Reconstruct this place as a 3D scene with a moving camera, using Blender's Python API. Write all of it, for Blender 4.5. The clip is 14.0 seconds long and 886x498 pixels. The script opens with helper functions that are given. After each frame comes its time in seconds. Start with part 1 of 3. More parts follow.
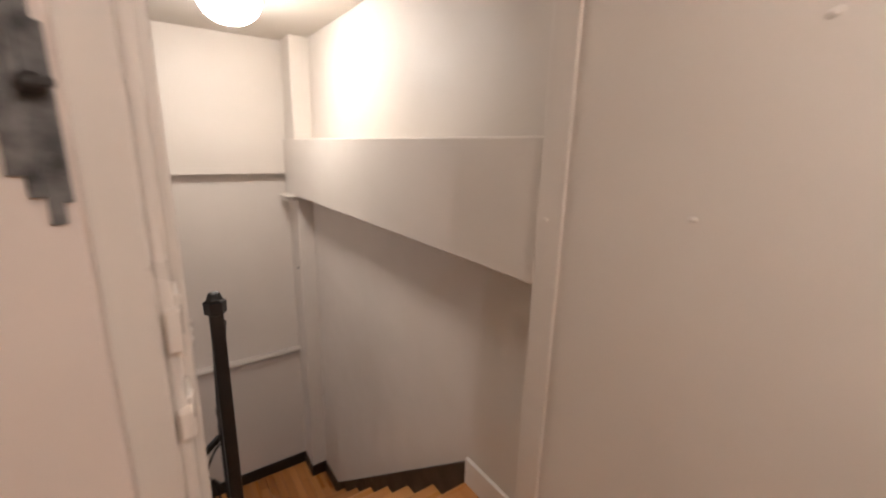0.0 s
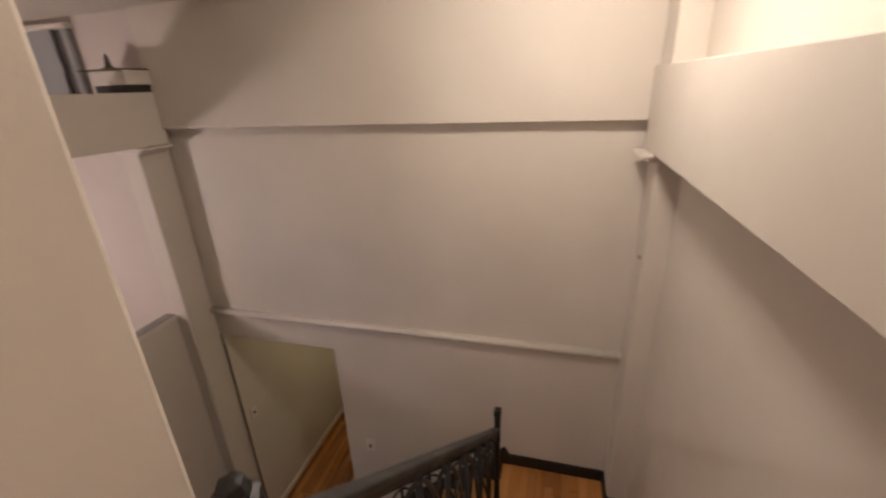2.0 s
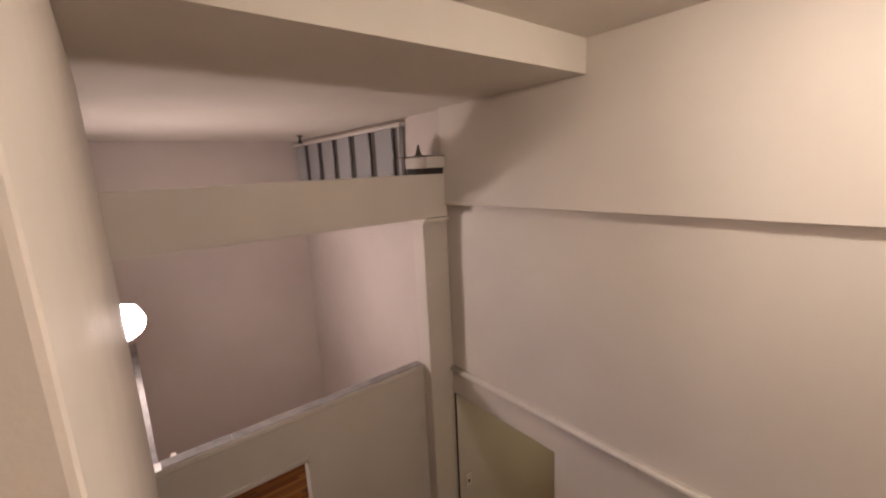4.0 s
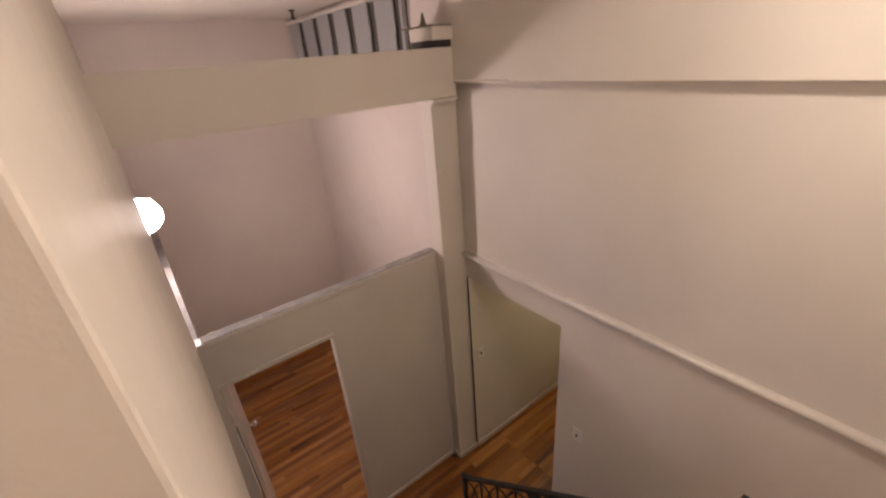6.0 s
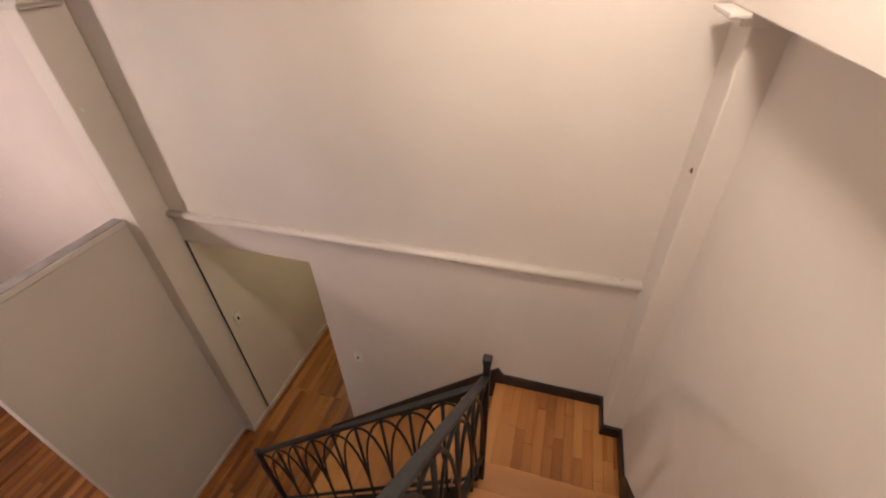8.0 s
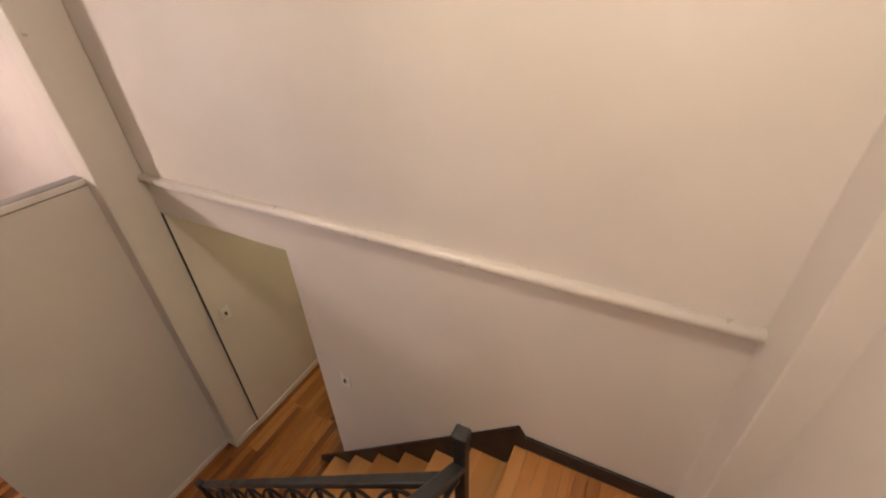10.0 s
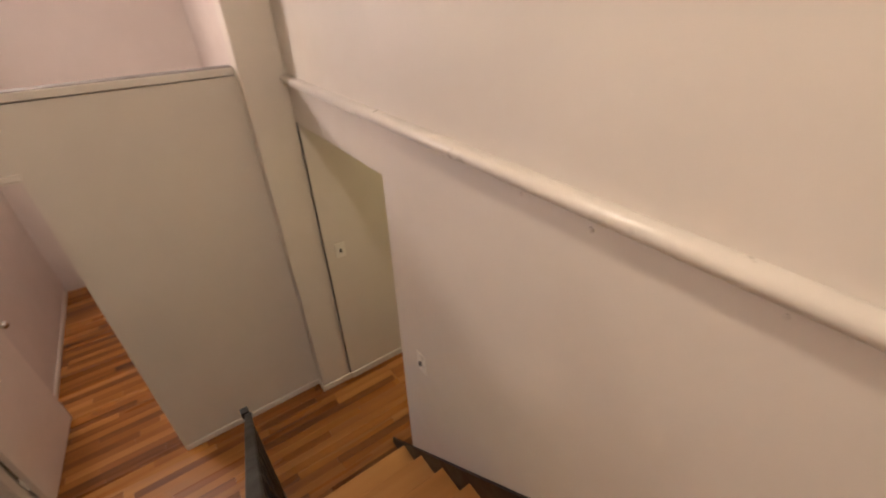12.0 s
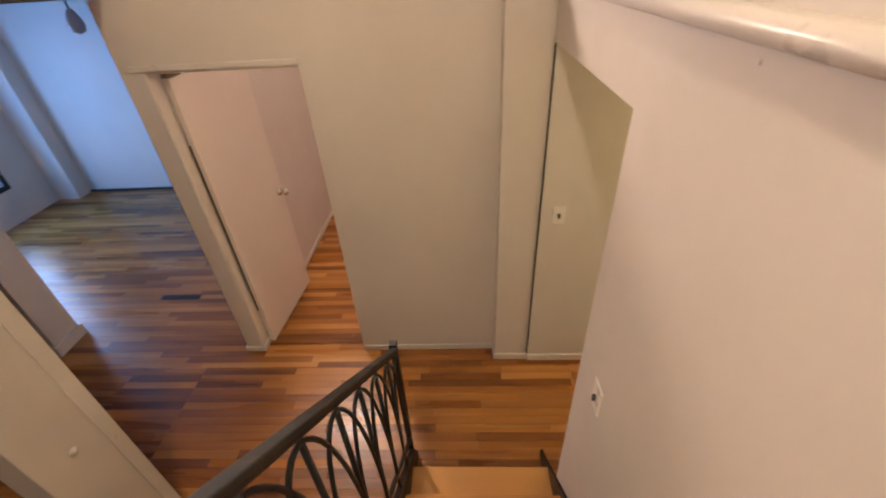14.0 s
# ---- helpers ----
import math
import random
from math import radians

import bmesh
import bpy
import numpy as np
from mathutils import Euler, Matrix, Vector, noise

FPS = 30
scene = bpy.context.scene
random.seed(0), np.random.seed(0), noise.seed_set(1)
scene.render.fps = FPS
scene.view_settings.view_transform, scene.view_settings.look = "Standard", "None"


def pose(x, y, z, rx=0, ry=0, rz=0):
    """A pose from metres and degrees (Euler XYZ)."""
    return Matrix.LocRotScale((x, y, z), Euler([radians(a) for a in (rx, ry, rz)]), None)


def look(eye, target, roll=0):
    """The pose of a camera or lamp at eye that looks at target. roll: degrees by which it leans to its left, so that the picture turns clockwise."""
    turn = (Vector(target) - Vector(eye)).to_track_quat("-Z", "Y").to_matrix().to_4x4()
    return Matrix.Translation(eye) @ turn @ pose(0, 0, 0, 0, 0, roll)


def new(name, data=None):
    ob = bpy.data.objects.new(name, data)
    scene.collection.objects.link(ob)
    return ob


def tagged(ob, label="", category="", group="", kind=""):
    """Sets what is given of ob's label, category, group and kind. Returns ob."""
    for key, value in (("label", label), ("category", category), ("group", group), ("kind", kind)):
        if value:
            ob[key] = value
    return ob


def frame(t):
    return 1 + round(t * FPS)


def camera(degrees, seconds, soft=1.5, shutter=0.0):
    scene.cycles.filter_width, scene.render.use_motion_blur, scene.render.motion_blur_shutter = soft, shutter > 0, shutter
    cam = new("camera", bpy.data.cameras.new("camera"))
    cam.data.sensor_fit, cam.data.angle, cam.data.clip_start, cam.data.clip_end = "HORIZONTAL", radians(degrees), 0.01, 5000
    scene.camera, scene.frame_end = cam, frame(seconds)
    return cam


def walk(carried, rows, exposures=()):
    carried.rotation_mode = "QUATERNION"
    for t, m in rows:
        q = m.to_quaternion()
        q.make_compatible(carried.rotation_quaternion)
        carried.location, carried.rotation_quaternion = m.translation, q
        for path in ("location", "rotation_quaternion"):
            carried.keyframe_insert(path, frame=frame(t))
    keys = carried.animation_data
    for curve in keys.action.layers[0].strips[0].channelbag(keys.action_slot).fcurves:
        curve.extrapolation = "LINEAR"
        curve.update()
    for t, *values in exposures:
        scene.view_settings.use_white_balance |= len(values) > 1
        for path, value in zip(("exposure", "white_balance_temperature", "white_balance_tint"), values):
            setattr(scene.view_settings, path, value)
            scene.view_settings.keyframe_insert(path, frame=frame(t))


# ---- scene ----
cam = camera(94.0, 14.0, soft=2.0, shutter=0.5)
PATH = [
    (0, (-0.768, 0.935, 3.893), (0.343, 2.528, 3.417), 1.4),
    (0.5, (-0.529, 1.144, 3.873), (0.168, 2.922, 3.281), 1.3),
    (1, (-0.466, 1.335, 3.85), (-0.141, 3.188, 3.172), 0.7),
    (1.5, (-0.448, 1.543, 3.853), (-0.514, 3.408, 3.132), -0.4),
    (2, (-0.428, 1.748, 3.879), (-0.929, 3.539, 3.144), -2.4),
    (2.5, (-0.428, 1.861, 3.901), (-1.297, 3.531, 3.227), -3.6),
    (3, (-0.484, 1.963, 3.931), (-1.684, 3.459, 3.383), -4.2),
    (3.5, (-0.474, 1.996, 3.949), (-1.967, 3.285, 3.62), -4.5),
    (6, (-0.479, 2.016, 3.877), (-1.948, 3.07, 3.022), -4.9),
    (6.5, (-0.458, 2.096, 3.846), (-1.515, 3.399, 2.758), -4.4),
    (7, (-0.461, 2.138, 3.826), (-1.13, 3.595, 2.629), -2.3),
    (7.5, (-0.467, 2.175, 3.811), (-0.934, 3.694, 2.596), -2.1),
    (10, (-0.412, 2.823, 3.24), (-1.187, 4.297, 2.132), -2.2),
    (10.5, (-0.428, 2.948, 3.116), (-1.298, 4.368, 2.008), -1.8),
    (11, (-0.465, 3.063, 2.996), (-1.493, 4.383, 1.901), -2.2),
    (11.5, (-0.485, 3.188, 2.865), (-1.704, 4.327, 1.762), -1.4),
    (12, (-0.534, 3.313, 2.726), (-1.921, 4.277, 1.654), -1.9),
    (12.5, (-0.615, 3.403, 2.64), (-2.172, 4.081, 1.584), -3.3),
    (13, (-0.68, 3.524, 2.51), (-2.367, 3.837, 1.483), -1.4),
    (13.5, (-0.774, 3.574, 2.463), (-2.422, 3.639, 1.331), -3.1),
    (14, (-0.873, 3.575, 2.434), (-2.509, 3.467, 1.289), -3.6),
]
EXPOSURES = [(0, 0.1, 5750, 10), (1, 0.0, 6150, 10), (3.5, 0.15, 6250, 14), (6.0, 0.5, 6300, 14), (6.5, 0.47, 6300, 14), (7.5, 0.68, 6250, 14), (10.0, 1.0, 6350, 10), (11.5, 1.1, 6400, 10), (12.5, 1.15, 6600, 10), (14.0, 1.55, 6950, 11)]
walk(cam, [(t, look(eye, target, roll)) for t, eye, target, roll in PATH], EXPOSURES)

# ---- light ----
world = bpy.data.worlds.new("world")
scene.world = world
world.use_nodes = True
wn = world.node_tree.nodes
sky = wn.new("ShaderNodeTexSky")
sky.sky_type, sky.sun_disc = "NISHITA", False
sky.sun_elevation, sky.sun_rotation = radians(12), radians(200)
world.node_tree.links.new(sky.outputs[0], wn["Background"].inputs[0])
wn["Background"].inputs[1].default_value = 0.15
DOME_GLOW, GLOBE_GLOW, HALL_GLOW, CORR_GLOW = 82.0, 120.0, 58.0, 22.0


def area_lamp(name, m, sx, sy, watts, colour):
    data = bpy.data.lights.new(name, "AREA")
    data.shape, data.size, data.size_y, data.energy, data.color = "RECTANGLE", sx, sy, watts, colour
    ob = new(name, data)
    ob.matrix_world = m
    return ob


# evening sky light through the window of the big room
area_lamp("window_daylight", look((-4.45, -2.12, 1.25), (-4.6, 0.5, 1.2)), 1.6, 1.6, 30, (0.12, 0.36, 1.0))


# ---- materials ----
def material(name):
    m = bpy.data.materials.new(name)
    m.use_nodes = True
    return m, m.node_tree.nodes, m.node_tree.links, m.node_tree.nodes["Principled BSDF"]


def noise_tex(n, l, scale, detail=4, stretch=None, rand=False):
    tc = n.new("ShaderNodeTexCoord")
    mp = n.new("ShaderNodeMapping")
    l.new(tc.outputs["Object"], mp.inputs[0])
    if stretch:
        mp.inputs["Scale"].default_value = stretch
    if rand:
        info = n.new("ShaderNodeObjectInfo")
        mul = n.new("ShaderNodeMath")
        mul.operation = "MULTIPLY"
        mul.inputs[1].default_value = 40
        l.new(info.outputs["Random"], mul.inputs[0])
        l.new(mul.outputs[0], mp.inputs["Location"])
    t = n.new("ShaderNodeTexNoise")
    t.inputs["Scale"].default_value, t.inputs["Detail"].default_value = scale, detail
    l.new(mp.outputs[0], t.inputs["Vector"])
    return t.outputs[0]


def ramp(n, l, fac, stops):
    r = n.new("ShaderNodeValToRGB")
    el = r.color_ramp.elements
    while len(el) < len(stops):
        el.new(0.5)
    for e, (p, c) in zip(el, stops):
        e.position, e.color = p, (*c, 1)
    l.new(fac, r.inputs[0])
    return r.outputs[0]


def bump(n, l, b, height, strength, dist=0.01):
    k = n.new("ShaderNodeBump")
    k.inputs["Strength"].default_value, k.inputs["Distance"].default_value = strength, dist
    l.new(height, k.inputs["Height"])
    l.new(k.outputs[0], b.inputs["Normal"])


def paint(name, dark, light, rough, scale=1.3, relief=0.25):
    m, n, l, b = material(name)
    l.new(ramp(n, l, noise_tex(n, l, scale, 6), [(0.3, dark), (0.7, light)]), b.inputs["Base Color"])
    r = ramp(n, l, noise_tex(n, l, 9, 3), [(0.3, (rough - 0.08,) * 3), (0.7, (rough + 0.1,) * 3)])
    l.new(r, b.inputs["Roughness"])
    bump(n, l, b, noise_tex(n, l, 130, 4), relief, 0.0015)
    return m


def wood(name, stops, rough, along, island=False, grain=18):
    """Oak: grain stretched along one axis, each board with a tone of its own."""
    m, n, l, b = material(name)
    st = [grain, grain, grain]
    st[along] = grain * 0.06
    fine = noise_tex(n, l, 1.0, 8, st, not island)
    st2 = [s * 0.25 for s in st]
    broad = noise_tex(n, l, 1.0, 3, st2, not island)
    if island:
        g = n.new("ShaderNodeNewGeometry")
        tone = g.outputs["Random Per Island"]
    else:
        g = n.new("ShaderNodeObjectInfo")
        tone = g.outputs["Random"]
    a = n.new("ShaderNodeMath")
    a.operation = "MULTIPLY_ADD"
    a.inputs[1].default_value = 0.45
    l.new(tone, a.inputs[0])
    c = n.new("ShaderNodeMath")
    c.operation = "MULTIPLY_ADD"
    c.inputs[1].default_value = 0.42
    l.new(fine, c.inputs[0])
    d = n.new("ShaderNodeMath")
    d.operation = "MULTIPLY"
    d.inputs[1].default_value = 0.32
    l.new(broad, d.inputs[0])
    l.new(d.outputs[0], c.inputs[2])
    l.new(c.outputs[0], a.inputs[2])
    l.new(ramp(n, l, a.outputs[0], stops), b.inputs["Base Color"])
    rr = ramp(n, l, broad, [(0.3, (rough - 0.06,) * 3), (0.7, (rough + 0.1,) * 3)])
    l.new(rr, b.inputs["Roughness"])
    bump(n, l, b, fine, 0.12, 0.002)
    return m


WALL = paint("wall_paint", (0.62, 0.565, 0.50), (0.68, 0.625, 0.56), 0.55)
WALL_WARM = paint("loft_paint", (0.60, 0.53, 0.49), (0.66, 0.59, 0.55), 0.6)
CEIL = paint("ceiling_paint", (0.62, 0.57, 0.50), (0.68, 0.63, 0.56), 0.8)
TRIM = paint("gloss_trim_paint", (0.65, 0.60, 0.54), (0.70, 0.65, 0.59), 0.35, 2, 0.25)
RAILP = paint("gloss_rail_paint", (0.67, 0.62, 0.56), (0.70, 0.65, 0.59), 0.33, 2, 0.0)
DOORP = paint("door_paint", (0.66, 0.58, 0.52), (0.71, 0.63, 0.57), 0.45, 2, 0.15)
BLACK = paint("black_stain", (0.006, 0.004, 0.004), (0.014, 0.010, 0.008), 0.42, 12, 0.4)
IRON = paint("wrought_iron", (0.006, 0.005, 0.005), (0.011, 0.010, 0.009), 0.48, 25, 0.5)
RAILG = paint("handrail_paint", (0.011, 0.0115, 0.011), (0.021, 0.022, 0.021), 0.46, 20, 0.5)
STOPS = [(0.27, (0.07, 0.021, 0.005)), (0.50, (0.23, 0.080, 0.016)), (0.74, (0.38, 0.155, 0.036)), (0.95, (0.52, 0.255, 0.075))]
OAK = wood("oak_strip", STOPS, 0.27, 1)
OAK_FAR = wood("oak_strip_joined", STOPS, 0.27, 1, True)
OAK_LANDING = wood("oak_landing_strip", [(0.25, (0.22, 0.075, 0.016)), (0.6, (0.40, 0.165, 0.040)), (0.95, (0.52, 0.25, 0.075))], 0.3, 1)
TREAD_Y = wood("oak_tread_across", [(0.2, (0.25, 0.10, 0.025)), (0.6, (0.46, 0.21, 0.06)), (0.95, (0.58, 0.31, 0.11))], 0.3, 1, grain=12)
TREAD = wood("oak_tread", [(0.2, (0.25, 0.10, 0.025)), (0.6, (0.46, 0.21, 0.06)), (0.95, (0.58, 0.31, 0.11))], 0.3, 0, grain=12)
GAP = paint("joint_dark", (0.02, 0.012, 0.006), (0.035, 0.02, 0.01), 0.7)


def plain(name, colour, rough=0.5, metal=0.0):
    m, n, l, b = material(name)
    b.inputs["Base Color"].default_value = (*colour, 1)
    b.inputs["Metallic"].default_value = metal
    r = ramp(n, l, noise_tex(n, l, 30, 3), [(0.3, (max(rough - 0.07, 0.05),) * 3), (0.7, (rough + 0.1,) * 3)])
    l.new(r, b.inputs["Roughness"])
    return m


CHROME = plain("brushed_chrome", (0.7, 0.68, 0.64), 0.22, 1.0)
PLATE = plain("switch_plastic", (0.75, 0.71, 0.64), 0.3)
DARKP = plain("dark_plastic", (0.03, 0.026, 0.024), 0.5)
GREY = plain("grey_enamel", (0.33, 0.33, 0.34), 0.4)
SCUFF = paint("bare_grey_patch", (0.04, 0.04, 0.04), (0.20, 0.195, 0.19), 0.6, 40, 0.8)
TRACK = paint("dusty_grey_track", (0.20, 0.185, 0.18), (0.36, 0.34, 0.33), 0.75, 9, 0.3)
# olive for the shade painted into the door gaps, also the box lid
OLIVE = plain("olive_gap_shade_and_lid", (0.10, 0.078, 0.045), 0.6)
# brown-grey that paints in the shade between the slats
SLOT = plain("slot_shadow", (0.10, 0.086, 0.076), 0.6)
CABLE = plain("white_cable", (0.6, 0.57, 0.52), 0.4)


def glow(name, colour, strength):
    m, n, l, b = material(name)
    b.inputs["Base Color"].default_value = (0.9, 0.88, 0.84, 1)
    b.inputs["Emission Color"].default_value = (*colour, 1)
    b.inputs["Emission Strength"].default_value = strength
    return m


DOME_GLASS = glow("lit_opal_glass", (1.0, 0.85, 0.70), DOME_GLOW)
HALL_GLASS = glow("lit_hall_glass", (1.0, 0.81, 0.66), HALL_GLOW)
CORR_GLASS = glow("lit_corridor_glass", (1.0, 0.84, 0.5), CORR_GLOW)
GLOBE_GLASS = glow("lit_opal_globe", (1.0, 0.82, 0.74), GLOBE_GLOW)


# ---- mesh helpers ----
def block(bm, x0, y0, z0, x1, y1, z1, bev=0.0):
    r = bmesh.ops.create_cube(bm, size=1.0)
    vs = r["verts"]
    for v in vs:
        v.co = Vector(((x0 + x1) / 2 + v.co.x * (x1 - x0), (y0 + y1) / 2 + v.co.y * (y1 - y0), (z0 + z1) / 2 + v.co.z * (z1 - z0)))
    if bev:
        es = list({e for v in vs for e in v.link_edges})
        bmesh.ops.bevel(bm, geom=es, offset=bev, segments=2, affect="EDGES", profile=0.5)
    return bm


def prism(bm, outline, axis, a, b):
    """A closed outline in the plane across one axis, drawn out from a to b."""
    def put(u, v, w):
        return {"x": (w, u, v), "y": (u, w, v), "z": (u, v, w)}[axis]
    lo = [bm.verts.new(put(u, v, a)) for u, v in outline]
    hi = [bm.verts.new(put(u, v, b)) for u, v in outline]
    k = len(outline)
    bm.faces.new(lo)
    bm.faces.new(hi[::-1])
    for i in range(k):
        bm.faces.new((lo[i], hi[i], hi[(i + 1) % k], lo[(i + 1) % k]))
    bmesh.ops.recalc_face_normals(bm, faces=bm.faces[:])
    return bm


def lathe(bm, profile, centre, axis="z", seg=28):
    """Turns a profile of (radius, height) round an axis through centre."""
    c = Vector(centre)
    rings = []
    for r, h in profile:
        ring = []
        for i in range(seg):
            a = 2 * math.pi * i / seg
            p = {"z": (r * math.cos(a), r * math.sin(a), h), "y": (r * math.cos(a), h, r * math.sin(a)), "x": (h, r * math.cos(a), r * math.sin(a))}[axis]
            ring.append(bm.verts.new(c + Vector(p)))
        rings.append(ring)
    for p, q in zip(rings, rings[1:]):
        for i in range(seg):
            bm.faces.new((p[i], p[(i + 1) % seg], q[(i + 1) % seg], q[i]))
    bm.faces.new(rings[0])
    bm.faces.new(rings[-1])
    bmesh.ops.recalc_face_normals(bm, faces=bm.faces[:])
    return bm


def tube(bm, pts, rad, seg=8):
    """A round bar along a run of points."""
    pts = [Vector(p) for p in pts]
    rings = []
    for i, p in enumerate(pts):
        d = (pts[min(i + 1, len(pts) - 1)] - pts[max(i - 1, 0)]).normalized()
        side = d.cross(Vector((0.13, 0.21, 0.97)))
        if side.length < 0.05:
            side = d.cross(Vector((1, 0.2, 0)))
        side.normalize()
        up = side.cross(d)
        rings.append([bm.verts.new(p + rad * (math.cos(a) * side + math.sin(a) * up)) for a in [2 * math.pi * k / seg for k in range(seg)]])
    for p, q in zip(rings, rings[1:]):
        for i in range(seg):
            bm.faces.new((p[i], p[(i + 1) % seg], q[(i + 1) % seg], q[i]))
    bm.faces.new(rings[0])
    bm.faces.new(rings[-1])
    bmesh.ops.recalc_face_normals(bm, faces=bm.faces[:])
    return bm


def mesh(name, bm, mat, smooth=False):
    me = bpy.data.meshes.new(name)
    bm.to_mesh(me)
    bm.free()
    me.materials.append(mat)
    if smooth:
        for p in me.polygons:
            p.use_smooth = True
    return me


def part(name, bm, mat, parent, label="", smooth=False):
    ob = new(name, mesh(name, bm, mat, smooth))
    ob.parent = parent
    if parent is not None:
        ob.matrix_parent_inverse = parent.matrix_basis.inverted()
        if parent.parent is not None:
            ob.matrix_parent_inverse = (parent.parent.matrix_basis @ parent.matrix_parent_inverse @ parent.matrix_basis).inverted()
    return tagged(ob, label)


def thing(name, at, label, category, group="", kind=""):
    ob = new(name)
    ob.empty_display_size = 0.1
    ob.location = at
    bpy.context.view_layer.update()
    return tagged(ob, label, category, group, kind)


def setting(name, bm, mat, label, category, smooth=False):
    return tagged(new(name, mesh(name, bm, mat, smooth)), label, category, kind="structure")


def boxes(*rows, bev=0.0):
    bm = bmesh.new()
    for r in rows:
        block(bm, *r, bev=bev)
    return bm


# ---- plan ----
UP, LAND = 2.61, 1.305          # upper floor, half landing
RISE, GO = LAND / 7, 0.2265
RW = 0.12                       # stair wall on the east
FW = 4.0                        # far wall, lower part
PX = -3.03                      # partition face
CEIL_HI, CEIL_LO = 4.54, 4.375
BX = -5.92                      # back wall of the open room behind the partition

# walls
setting("wall_north", boxes((-1.925, FW, 0, 0.3, 4.2, 2.32), (-2.915, FW, 2.108, -1.925, 4.2, 2.32)), WALL,
        "cream painted lower far wall with opening to corridor", "wall")
setting("wall_north_panel", boxes((-3.1, 4.004, 2.32, 0.3, 4.2, 3.75)), WALL, "cream painted smooth middle wall panel", "wall")
setting("wall_north_upper", boxes((-2.9, 3.94, 3.692, 0.3, 4.2, 4.7), bev=0.004), WALL, "cream upper wall standing proud above a ledge", "wall")
setting("wall_loft_north", boxes((BX, 4.0, 0, -3.1, 4.2, 4.7), (-3.1, 4.0, 3.75, -2.9, 4.2, 4.7)), WALL_WARM, "pinkish cream wall of the open room", "wall")
setting("wall_east", boxes((RW, 1.6, 0, 0.3, FW, 4.7)), WALL, "cream painted wall beside the upper stair flight", "wall")
setting("wall_corridor_west", boxes((-3.1, FW, 0, -2.915, 6.5, 2.4)), WALL, "cream corridor wall beyond the opening", "wall")
setting("wall_corridor_east", boxes((-1.925, 4.2, 0, -1.75, 6.5, 2.4)), WALL, "cream corridor side wall", "wall")
setting("wall_corridor_end", boxes((-3.1, 6.5, 0, -1.75, 6.65, 2.4)), WALL, "cream corridor end wall", "wall")
setting("ceiling_corridor", boxes((-2.9, 4.2, 2.3, -1.91, 6.5, 2.4)), CEIL, "painted corridor ceiling", "ceiling")

# partition with doorway
setting("wall_partition", boxes((-3.11, 2.778, 0, PX, 3.77, 2.365), (-3.11, 1.862, 2.062, PX, 2.778, 2.365), (-3.11, 1.862, 0, PX, 1.995, 2.062)), WALL,
        "cream painted partition wall with open doorway", "wall")
setting("trim_partition_cap", boxes((-3.11, 1.0, 2.372, PX + 0.01, 3.77, 2.408), bev=0.004), TRIM, "cream gloss cap board on the partition", "cap board")
setting("wall_room_side", boxes((BX, 1.862, 0, -3.11, 1.985, 2.39)), WALL_WARM, "pinkish cream side wall of the room", "wall")
setting("wall_room_side_upper", boxes((BX, 1.80, 2.39, -3.3, 1.93, CEIL_LO)), WALL_WARM, "cream upper side wall with a ledge under it", "wall")
setting("wall_loft_west", boxes((BX - 0.15, 1.862, 0, BX, 4.2, 4.7)), WALL_WARM, "pinkish cream back wall of the open room", "wall")

# big room on the ground floor
setting("wall_big_west", boxes((-6.15, -2.2, 0, -6.0, 1.86, 4.7)), WALL, "pale back wall of the large room", "wall")
setting("wall_big_south", boxes((-6.0, -2.2, 0, -5.32, -2.0, 4.7), (-3.6, -2.2, 0, -0.8, -2.0, 4.7), (-5.32, -2.2, 0, -3.6, -2.0, 0.4), (-5.32, -2.2, 2.1, -3.6, -2.0, 4.7)), WALL,
        "pale window wall of the large room", "wall")
setting("wall_stub", boxes((-3.24, -2.0, 0, -3.0, 0.33, 2.35), bev=0.003), WALL, "white painted end of a cross wall", "wall")
setting("wall_under_hall", boxes((-0.95, -2.0, 0, -0.8, 1.8, 2.4)), WALL, "plain wall closing the ground floor", "wall")
setting("column_big_room", boxes((-6.0, -2.0, 0, -5.78, -1.70, CEIL_LO)), WALL, "square painted column in the corner", "column")
setting("slab_mezzanine", boxes((-6.0, -2.0, 2.372, -3.19, 1.0, 2.5)), CEIL, "painted ceiling over the large room", "ceiling")

# upper hall
setting("wall_hall_west", boxes((-1.4, 1.515, UP, -0.80, 1.60, 4.7), bev=0.003), WALL, "cream wall beside the hall doorway", "wall")
setting("wall_hall_east", boxes((-0.028, -1.0, UP, 0.3, 1.53, 4.7)), WALL, "cream painted hall wall with screw marks", "wall")
setting("wall_stair_west", boxes((-3.0, 1.60, 2.42, -0.757, 1.968, 4.7), bev=0.006), WALL, "cream wall block at the head of the stairs", "wall")
setting("wall_hall_back", boxes((-1.5, -1.0, UP, -1.4, 1.60, 4.7)), WALL, "plain wall closing the hall", "wall")
setting("wall_hall_south", boxes((-1.5, -1.15, UP, 0.3, -1.0, 4.7)), WALL, "plain hall end wall", "wall")
setting("trim_hall_corner", boxes((-0.034, 1.53, UP, RW, 1.603, 4.7), bev=0.004), WALL, "painted corner post of the hall wall", "trim")
setting("floor_upper_hall", boxes((-1.5, -1.15, 2.42, RW, 1.99, UP)), OAK_FAR, "oak floor of the upper hall", "floor")
setting("ceiling_high", boxes((-1.71, -1.15, CEIL_HI, 0.3, 4.0, 4.7)), CEIL, "cream ceiling over the stairwell", "ceiling")
